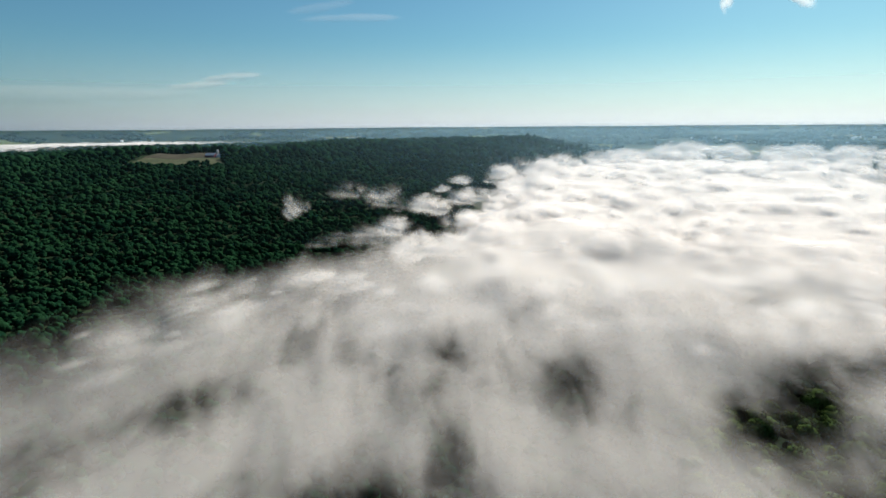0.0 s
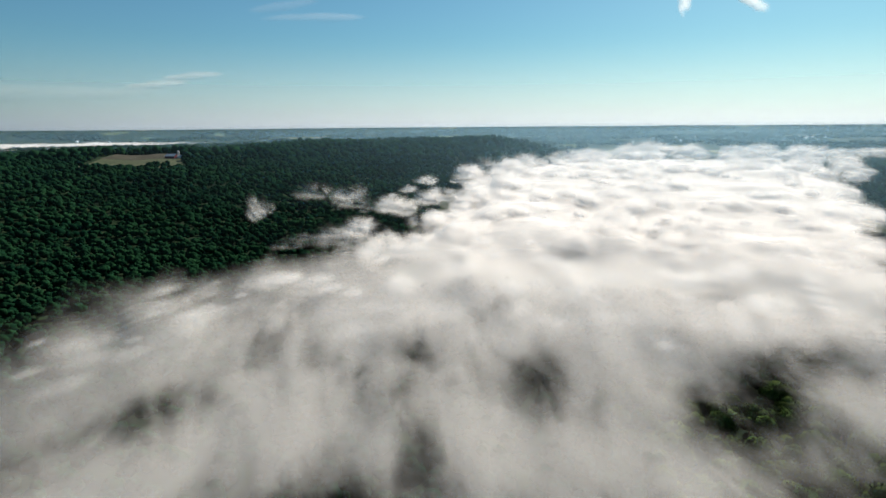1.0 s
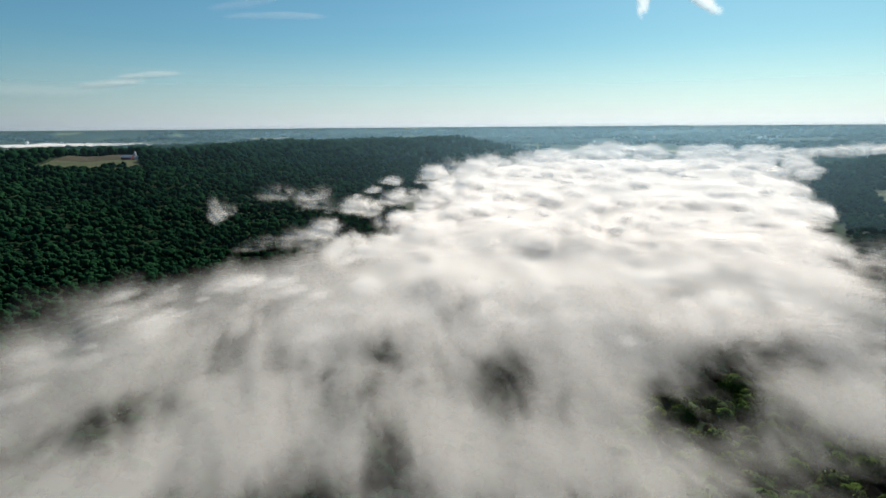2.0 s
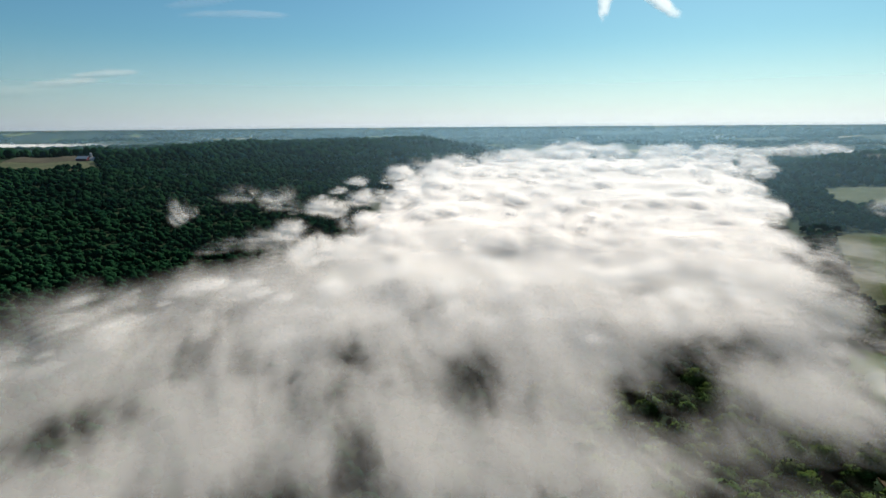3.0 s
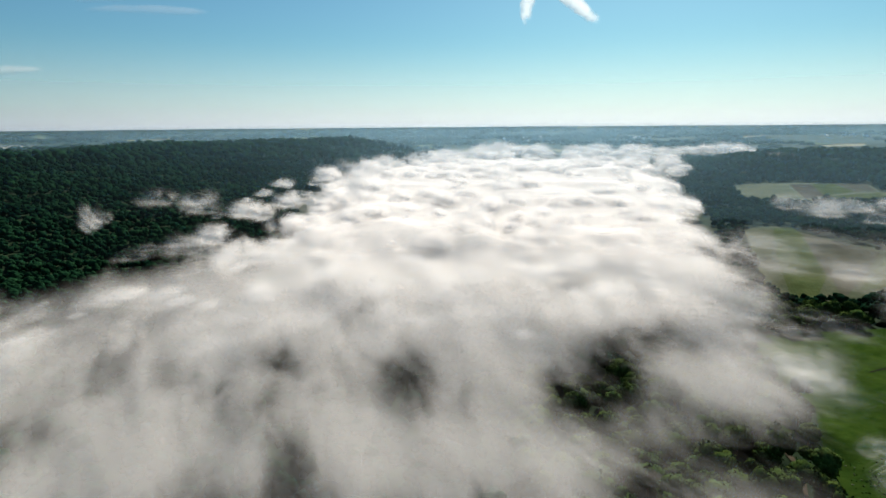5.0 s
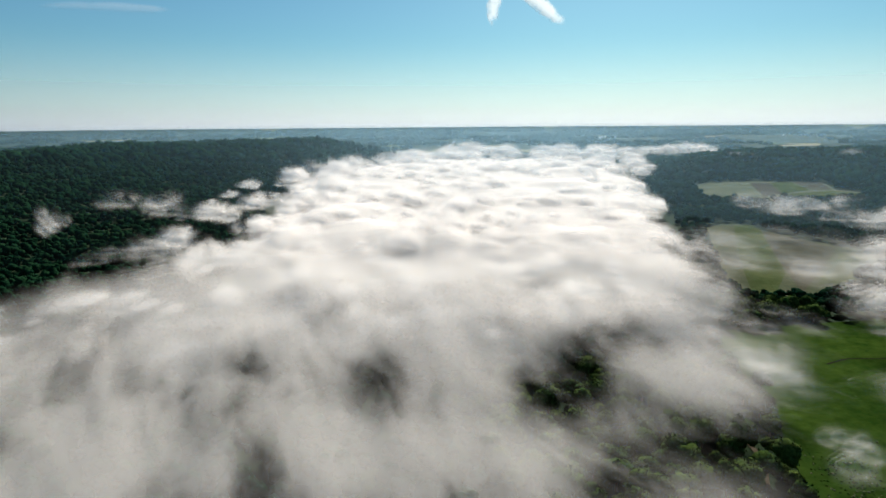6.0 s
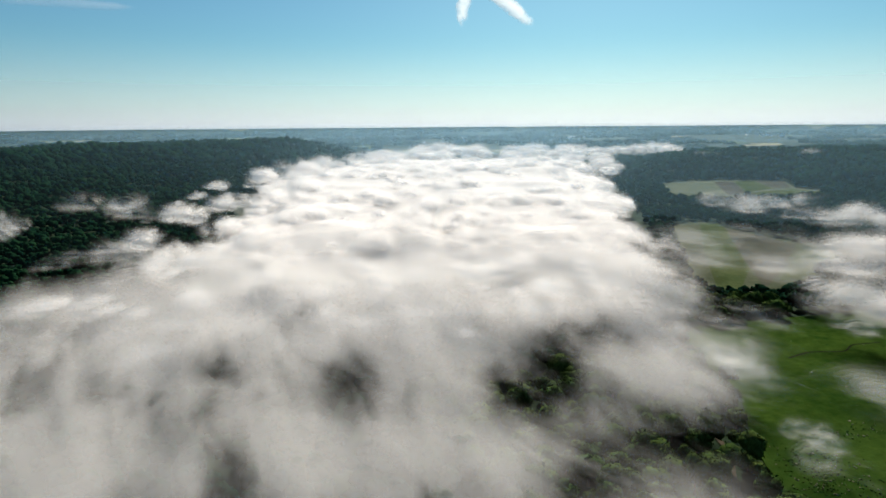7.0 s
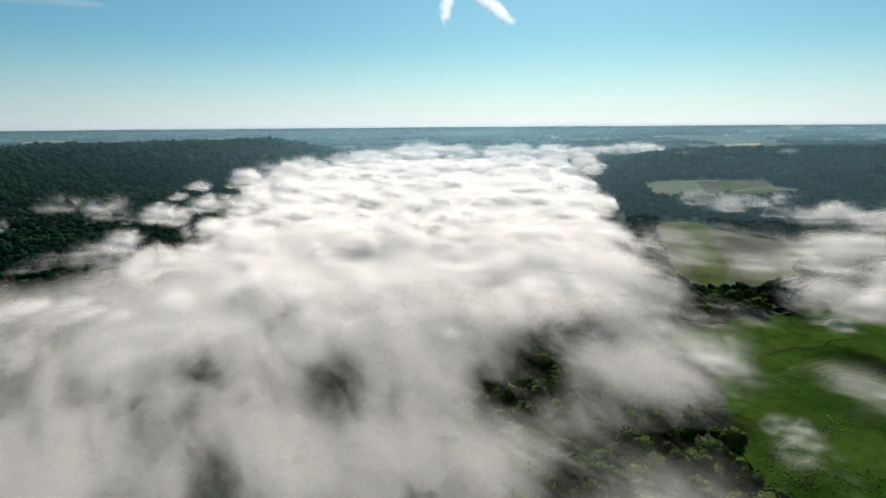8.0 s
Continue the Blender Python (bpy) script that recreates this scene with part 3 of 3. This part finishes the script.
MAT_PUFF = veil_material("white_cloud", (0.95, 0.95, 0.95), 0.6, (0.008, 0.008, 0.008))
MAT_CIRRUS = veil_material("thin_cirrus", (0.95, 0.88, 0.88), 0.06, (0.0018, 0.004, 0.02))
MAT_STREAK = veil_material("bright_cirrus", (0.97, 0.90, 0.88), 0.2, (0.0018, 0.004, 0.02))
MAT_VEIL = veil_material("faint_cloud_veil", (0.90, 0.84, 0.84), 0.1, (0.0015, 0.003, 0.012))
cloud([(25.6, 12.6), (24.5, 11.4), (24.1, 10.2), (23.9, 8.5)], [0.7, 0.8, 0.8, 0.7], MAT_PUFF, "small white tuft of cloud in blue sky")
cloud([(25.6, 12.4), (27.0, 11.3), (28.5, 10.2), (30.6, 8.4)], [0.8, 0.9, 0.8, 0.5], MAT_PUFF, "small white tuft of cloud in blue sky")
cloud([(-21.5, 3.9), (-18.5, 4.3), (-15.6, 4.5)], [0.25, 0.45, 0.2], MAT_STREAK, "thin pinkish streak of cirrus in blue sky")
cloud([(-24.5, 3.2), (-21.5, 3.5), (-18.5, 3.8)], [0.25, 0.45, 0.2], MAT_STREAK, "thin pinkish streak of cirrus in blue sky")
cloud([(-14.0, 9.6), (-10.5, 10.2), (-7.0, 10.9)], [0.3, 0.6, 0.3], MAT_CIRRUS, "thin pinkish streak of cirrus in blue sky")
cloud([(-13.0, 9.1), (-8.0, 9.4), (-3.0, 9.4)], [0.3, 0.55, 0.3], MAT_VEIL, "faint veil of cirrus in blue sky")
cloud([(-44.0, 2.2), (-32.0, 2.6), (-20.0, 2.9)], [0.9, 1.1, 0.5], MAT_VEIL, "faint veil of cirrus in blue sky")

# ------------------------------------------------------------------ woods
ico = {}
for sub in (1, 2):
    b = bmesh.new()
    bmesh.ops.create_icosphere(b, subdivisions=sub, radius=1.0)
    b.verts.ensure_lookup_table()
    ico[sub] = (np.array([v.co[:] for v in b.verts]), np.array([[v.index for v in f.verts] for f in b.faces]))
    b.free()


def crown(lobes, sub, seed, rough=0.22, flat=1.0):
    """One tree crown of width about 2 and height about 1.8, resting on z = 0: lumpy boughs round a core."""
    g = np.random.default_rng(seed)
    v0, f0 = ico[sub]
    vs, fs = [], []
    for i in range(lobes):
        if i == 0:
            c, s = np.array([0, 0, 0.85]), 0.72 if lobes > 1 else 0.95
        else:
            t = i * 2.4 + g.uniform(-0.4, 0.4)
            up = g.uniform(0.1, 1.0)
            c = np.array([cos(t) * 0.62 * (1.15 - up * 0.8), sin(t) * 0.62 * (1.15 - up * 0.8), 0.45 + up * 0.85])
            s = g.uniform(0.28, 0.46)
        w = v0 * (1 + g.uniform(-rough, rough, (len(v0), 1))) * s * np.array([1, 1, 0.85 if lobes > 1 else 0.95]) + c
        fs.append(f0 + len(v0) * i)
        vs.append(w)
    return np.concatenate(vs) * np.array([1, 1, flat]), np.concatenate(fs)


def wood_mesh(name, px, py, pz, size, kinds, seed):
    """Many crowns joined into one mesh."""
    g = np.random.default_rng(seed)
    pick = g.integers(0, len(kinds), len(px))
    vs, fs, base = [], [], 0
    for k, (v, f) in enumerate(kinds):
        sel = np.where(pick == k)[0]
        if not len(sel):
            continue
        t = g.uniform(0, 2 * pi, len(sel))
        s = size[sel]
        c, d = np.cos(t), np.sin(t)
        X = (v[None, :, 0] * c[:, None] - v[None, :, 1] * d[:, None]) * s[:, None] + px[sel][:, None]
        Y = (v[None, :, 0] * d[:, None] + v[None, :, 1] * c[:, None]) * s[:, None] + py[sel][:, None]
        Z = v[None, :, 2] * (s * g.uniform(0.85, 1.25, len(sel)))[:, None] + pz[sel][:, None]
        vs.append(np.stack([X, Y, Z], 2).reshape(-1, 3))
        fs.append((f[None] + (np.arange(len(sel)) * len(v))[:, None, None]).reshape(-1, 3) + base)
        base += len(sel) * len(v)
    return mesh_of(name, np.concatenate(vs), np.concatenate(fs), True)


def scatter(step, r0, r1, a0=-41.0, a1=66.0, seed=1):
    """Jittered places in a sector of the plan."""
    g = np.random.default_rng(seed)
    n = int(2 * r1 / step)
    ix, iy = np.meshgrid(np.arange(n), np.arange(n))
    x = (ix.ravel() - n / 2 + g.uniform(-0.52, 0.52, n * n)) * step
    y = (iy.ravel() - n / 2 + g.uniform(-0.52, 0.52, n * n)) * step
    r, a = np.hypot(x, y), np.degrees(np.arctan2(x, y))
    ok = (r >= r0) & (r < r1) & (a > a0) & (a < a1)
    return x[ok], y[ok]


def wooded(x, y):
    ok = np.ones(len(x), bool)
    for lx, ly in LANE:
        ok &= np.hypot(x - lx, y - ly) > 4.5
    for poly in OPEN:
        ok &= inside_depth(x, y, poly) < -3
    return ok


RINGS = [  # from, to, spacing, crown radius, boughs, detail
    (100, 470, 8.2, 5.2, 7, 1), (470, 720, 7.0, 4.8, 5, 1), (720, 1000, 7.8, 5.2, 3, 1), (1000, 1450, 9.5, 6.2, 2, 1), (1450, 2300, 15.5, 9.2, 1, 1), (2300, 4500, 34.0, 19.0, 1, 1)]


def near_wood(x, y):
    """The stretch of wood beside the pasture, whose trees stand singly."""
    return ((x > 85) & (x < 235) & (y > 105) & (y < 255)) | ((x > 300) & (x < 440) & (y > 255) & (y < 345))


single = []
for k, (r0, r1, step, size, lobes, sub) in enumerate(RINGS):
    x, y = scatter(step, r0, r1, seed=20 + k)
    ok = wooded(x, y)
    if k in (1, 2, 3):
        ok &= mist_cover(x, y)[0] < 0.62
    if k == 5:
        ok &= fbm(x / 420, y / 300, 91, 4) > -0.12
    x, y = x[ok], y[ok]
    s = size * rng.uniform(0.3, 1.0, len(x)) ** 0.8 * 1.3
    if k == 0:
        own = near_wood(x, y)
        single = list(zip(x[own], y[own], s[own]))[:380]
        own[np.where(own)[0][380:]] = False
        x, y, s = x[~own], y[~own], s[~own]
    me = wood_mesh("woodland", x, y, land(x, y) + (2.5 + rng.uniform(-2.5, 3.0, len(x)) + 4.0 * fbm(x / 45, y / 45, 97, 3) if k < 5 else -4.0), s, [crown(lobes, sub, 100 + 10 * k + j, 0.2, 0.95 if k < 5 else 0.45) for j in range(8)], k)
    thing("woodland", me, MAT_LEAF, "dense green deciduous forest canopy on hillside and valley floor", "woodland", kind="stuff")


def trunk_mesh(seed):
    """A tapered trunk with a few limbs, for a crown of radius 1 that begins at 0.5."""
    g = np.random.default_rng(seed)
    bm = bmesh.new()

    def limb(a, b, ra, rb):
        d = Vector(b) - Vector(a)
        m = Matrix.Translation((Vector(a) + Vector(b)) / 2) @ d.to_track_quat("Z", "Y").to_matrix().to_4x4()
        bmesh.ops.create_cone(bm, cap_ends=True, segments=7, radius1=ra, radius2=rb, depth=d.length, matrix=m)

    limb((0, 0, -0.1), (0.02, 0.01, 0.7), 0.085, 0.055)
    limb((0.02, 0.01, 0.7), (0.0, 0.03, 1.4), 0.055, 0.02)
    for i in range(4):
        t = i * 1.6 + g.uniform(0, 0.8)
        limb((0.01, 0.01, 0.5 + 0.08 * i), (0.5 * cos(t), 0.5 * sin(t), 0.95 + 0.12 * i), 0.035, 0.012)
    me = bpy.data.meshes.new("trunk")
    bm.to_mesh(me)
    bm.free()
    me.materials.append(MAT_BARK)
    return me


def tree(seed):
    root = new("tree")
    tagged(root, "broad green deciduous tree in the valley wood", "tree", "valley trees")
    t = new("trunk", trunk_mesh(seed))
    t.parent = root
    v, f = crown(14, 2, seed, 0.2)
    g = np.random.default_rng(seed + 50)
    at = v[g.integers(0, len(v), 520)] * 1.04
    spray = at[:, None, :] + g.normal(size=(520, 3, 3)) * 0.075
    v = np.concatenate([v, spray.reshape(-1, 3)]) * np.array([1.05, 1.05, 1.15]) + np.array([0, 0, 0.35])
    f = np.concatenate([f, (len(v) - 1560 + np.arange(1560)).reshape(-1, 3)])
    c = new("crown", mesh_of("crown", v, f, True))
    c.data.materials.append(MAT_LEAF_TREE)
    c.parent = root
    return root


kinds = [tree(300 + j) for j in range(7)]
for i, (x, y, s) in enumerate(single):
    m = pose(x, y, float(land(np.array([x]), np.array([y]))[0]), 0, 0, rng.uniform(0, 360))
    if i < len(kinds):
        kinds[i].matrix_basis = m @ Matrix.Diagonal((s, s, s, 1))
    else:
        copy_thing(kinds[i % len(kinds)], m).scale = (s, s, s * rng.uniform(0.9, 1.15))


# ------------------------------------------------------------------ parts
def part(name, bm, mat, parent, label="", smooth=False):
    me = bpy.data.meshes.new(name)
    bm.to_mesh(me)
    bm.free()
    if smooth:
        me.polygons.foreach_set("use_smooth", [True] * len(me.polygons))
    me.materials.append(mat)
    ob = new(name, me)
    ob.parent = parent
    return tagged(ob, label)


def box(x0, y0, z0, x1, y1, z1, bm=None):
    bm = bm or bmesh.new()
    bmesh.ops.create_cube(bm, size=1.0, matrix=Matrix.Translation(((x0 + x1) / 2, (y0 + y1) / 2, (z0 + z1) / 2)) @ Matrix.Diagonal((x1 - x0, y1 - y0, z1 - z0, 1)))
    return bm


def prism(outline, y0, y1):
    """A body with the given outline in x and z, from y0 to y1."""
    bm = bmesh.new()
    a = [bm.verts.new((x, y0, z)) for x, z in outline]
    b = [bm.verts.new((x, y1, z)) for x, z in outline]
    bm.faces.new(a)
    bm.faces.new(b[::-1])
    for i in range(len(a)):
        j = (i + 1) % len(a)
        bm.faces.new((a[i], b[i], b[j], a[j]))
    bmesh.ops.recalc_face_normals(bm, faces=bm.faces)
    return bm


MAT_WALL_WHITE = plain_material("white_boards", (0.60, 0.60, 0.58), (0.78, 0.78, 0.75), 0.6)
MAT_WALL_RED = plain_material("dark_red_boards", (0.09, 0.03, 0.04), (0.16, 0.06, 0.07), 0.6)
MAT_ROOF_BLUE = plain_material("grey_blue_sheet_roof", (0.16, 0.20, 0.26), (0.24, 0.28, 0.34), 0.3, 0.5)
MAT_ROOF_PALE = plain_material("pale_sheet_roof", (0.42, 0.43, 0.45), (0.58, 0.58, 0.60), 0.3, 0.5)
MAT_ROOF_DARK = plain_material("dark_shingles", (0.05, 0.05, 0.055), (0.10, 0.095, 0.09), 0.8)
MAT_PANE = plain_material("window_glass", (0.02, 0.025, 0.03), (0.03, 0.04, 0.05), 0.5, 0.1)
MAT_CONCRETE = plain_material("silo_concrete", (0.35, 0.34, 0.32), (0.48, 0.47, 0.45), 0.4)


def gabled(name, w, d, h, rise, wall, roof, label, category, group=""):
    """A gabled building: walls, two roof slopes, a door and windows."""
    root = new(name)
    tagged(root, label, category, group)
    part("wall", prism([(-w / 2, 0), (w / 2, 0), (w / 2, h), (0, h + rise), (-w / 2, h)], -d / 2, d / 2), wall, root)
    e, t = 0.5, 0.25
    for side in (-1, 1):
        k = rise / (w / 2)
        part("roof", prism([(0, h + rise + 0.02), (side * (w / 2 + e), h - k * e + 0.02), (side * (w / 2 + e), h - k * e + t), (0, h + rise + t)], -d / 2 - e, d / 2 + e), roof, root)
    part("door", box(-w * 0.14, -d / 2 - 0.08, 0, w * 0.14, -d / 2 + 0.02, min(h * 0.8, 3.6)), MAT_ROOF_DARK, root)
    for i in range(max(2, int(d / 5))):
        y = -d / 2 + d * (i + 0.5) / max(2, int(d / 5))
        for side in (-1, 1):
            part("window", box(side * w / 2 - 0.06, y - 0.6, h * 0.4, side * w / 2 + 0.06, y + 0.6, h * 0.75), MAT_PANE, root)
    return root


def ground_at(x, y):
    return float(land(np.array([x], float), np.array([y], float))[0])


def stand(ob, x, y, turn, scale=1.0):
    ob.matrix_basis = pose(x, y, ground_at(x, y) - 0.3, 0, 0, turn) @ Matrix.Diagonal((scale, scale, scale, 1))


# ------------------------------------------------------------------ farm on the hilltop
stand(gabled("barn", 16, 24, 6, 5, MAT_WALL_RED, MAT_ROOF_BLUE, "large dark red barn with a grey-blue sheet roof", "barn"), -528, 1392, 75)
stand(gabled("barn", 10, 18, 4.5, 3, MAT_WALL_WHITE, MAT_ROOF_PALE, "low white farm shed with pale roof", "barn"), -505, 1388, 60)
stand(gabled("barn", 9, 14, 4.5, 3, MAT_WALL_WHITE, MAT_ROOF_DARK, "small white farm shed with dark roof", "barn"), -492, 1400, 110)
stand(gabled("farmhouse", 9, 11, 5.5, 3.2, MAT_WALL_WHITE, MAT_ROOF_DARK, "white farmhouse with dark shingle roof on the hilltop", "house"), -480, 1386, 20)
silo = new("silo")
tagged(silo, "pale concrete farm silo with domed cap", "silo")
bm = bmesh.new()
bmesh.ops.create_cone(bm, cap_ends=True, segments=24, radius1=2.6, radius2=2.6, depth=15, matrix=Matrix.Translation((0, 0, 7.5)))
part("body", bm, MAT_CONCRETE, silo, smooth=False)
bm = bmesh.new()
bmesh.ops.create_uvsphere(bm, u_segments=20, v_segments=10, radius=2.65, matrix=Matrix.Translation((0, 0, 15)) @ Matrix.Diagonal((1, 1, 0.8, 1)))
part("dome", bm, MAT_ROOF_PALE, silo, "pale metal dome", True)
stand(silo, -517, 1404, 0)

def conifer(h, label):
    """A spruce: trunk and a crown of drooping whorls."""
    root = new("conifer")
    tagged(root, label, "tree", "farm conifers")
    bm = bmesh.new()
    bmesh.ops.create_cone(bm, cap_ends=True, segments=8, radius1=0.35, radius2=0.05, depth=h, matrix=Matrix.Translation((0, 0, h / 2)))
    part("trunk", bm, MAT_BARK, root)
    bm = bmesh.new()
    for i in range(7):
        u = i / 7
        bmesh.ops.create_cone(bm, cap_ends=True, segments=11, radius1=h * 0.24 * (1 - u) + 0.3, radius2=0.1, depth=h * 0.22,
                              matrix=Matrix.Translation((0, 0, h * (0.2 + 0.74 * u))) @ pose(0, 0, 0, 0, 0, 37 * i))
    for v in bm.verts:
        v.co += Vector((rng.uniform(-0.25, 0.25), rng.uniform(-0.25, 0.25), rng.uniform(-0.3, 0.3)))
    part("crown", bm, MAT_LEAF_TREE, root)
    return root


for cx, cy, ch in ((-468, 1396, 19), (-455, 1404, 16), (-540, 1412, 15), (-498, 1412, 14)):
    stand(conifer(ch, "dark pointed spruce beside the farm buildings"), cx, cy, 0)

# ------------------------------------------------------------------ distant hamlets
first = gabled("house", 9, 13, 5, 3.5, MAT_WALL_WHITE, MAT_ROOF_PALE, "distant pale house on the far hillside", "house", "distant houses")
stand(first, 1740, 2620, 30, 1.3)
hamlets = [(1750, 2650, 5, 90), (1950, 2900, 8, 120), (2850, 2400, 5, 70), (1250, 3000, 6, 130), (1500, 3250, 7, 150), (2300, 3050, 5, 120), (-300, 3300, 4, 150), (-1900, 3800, 5, 160)]
for hx, hy, count, spread in hamlets:
    for i in range(count):
        x, y = hx + rng.uniform(-1, 1) * spread, hy + rng.uniform(-1, 1) * spread
        stand(copy_thing(first, Matrix()), x, y, rng.uniform(0, 360), rng.uniform(1.0, 1.7))

# ------------------------------------------------------------------ tussocks in the pasture
tv, tf = [], []
tg = np.random.default_rng(9)
patches = [(214, 146, 9, 6, 120), (203, 131, 7, 4, 140), (252, 152, 9, 3, 60), (300, 176, 9, 4, 60), (326, 183, 9, 4, 60), (222, 119, 9, 4, 60), (212, 137, 10, 8, 60)]
places = [(px_ + tg.normal() * sx, py_ + tg.normal() * sy) for px_, py_, sx, sy, c in patches for _ in range(c)]
places += [(tg.uniform(165, 420), tg.uniform(90, 260)) for _ in range(90)]
v0, f0 = ico[1]
for x, y in places:
    if inside_depth(np.array([x]), np.array([y]), MEADOW)[0] < 3:
        continue
    s = tg.uniform(0.16, 0.42)
    w = v0 * (1 + tg.uniform(-0.35, 0.35, (len(v0), 1))) * np.array([s * tg.uniform(0.8, 1.6), s * tg.uniform(0.8, 1.6), s * 0.8])
    tf.append(f0 + len(tv) * len(v0))
    tv.append(w + np.array([x, y, 0.5 + 0.3 * s]))
m, n, l = material("rough_tussock_grass")
k = n.new("ShaderNodeNewGeometry").outputs["Random Per Island"]
surface(n, l, ramp_node(n, l, k, [(0.0, (0.012, 0.03, 0.008)), (0.62, (0.03, 0.06, 0.014)), (0.72, (0.08, 0.09, 0.05)), (1.0, (0.15, 0.15, 0.11))]), 0.9)
thing("tussocks", mesh_of("tussocks", np.concatenate(tv), np.concatenate(tf), False), m, "dark and pale tussocks scattered over the pasture", "grass", kind="stuff")

# ------------------------------------------------------------------ lane beside the wood
def track(name, line, width, mat, label, cat):
    p = np.array(line, float)
    t = np.linspace(0, len(p) - 1, 10 * (len(p) - 1) + 1)
    x, y = np.interp(t, range(len(p)), p[:, 0]), np.interp(t, range(len(p)), p[:, 1])
    for _ in range(3):
        x[1:-1], y[1:-1] = (x[:-2] + x[1:-1] + x[2:]) / 3, (y[:-2] + y[1:-1] + y[2:]) / 3
    dx, dy = np.gradient(x), np.gradient(y)
    ln = np.hypot(dx, dy)
    wob = width * (1 + 0.25 * fbm(x / 8, y / 8, 77, 2)) / 2
    L, R = np.stack([x - dy / ln * wob, y + dx / ln * wob], 1), np.stack([x + dy / ln * wob, y - dx / ln * wob], 1)
    v = np.concatenate([L, R])
    i = np.arange(len(t) - 1)
    me = mesh_of(name, np.c_[v, np.full(len(v), 0.62)], np.stack([i, i + len(t), i + len(t) + 1, i + 1], 1))
    return thing(name, me, mat, label, cat, kind="structure")


MAT_LANE = plain_material("dry_earth_track", (0.045, 0.038, 0.028), (0.09, 0.075, 0.055), 0.4, 0.95)
track("lane", LANE, 2.1, MAT_LANE, "narrow dry earth lane beside the wood", "lane")
track("ditch", [(300, 222), (318, 224), (338, 216), (352, 222), (372, 218)], 1.0, plain_material("wet_mud", (0.008, 0.010, 0.006), (0.02, 0.02, 0.014), 0.5), "dark wet ditch across the pasture", "ditch")
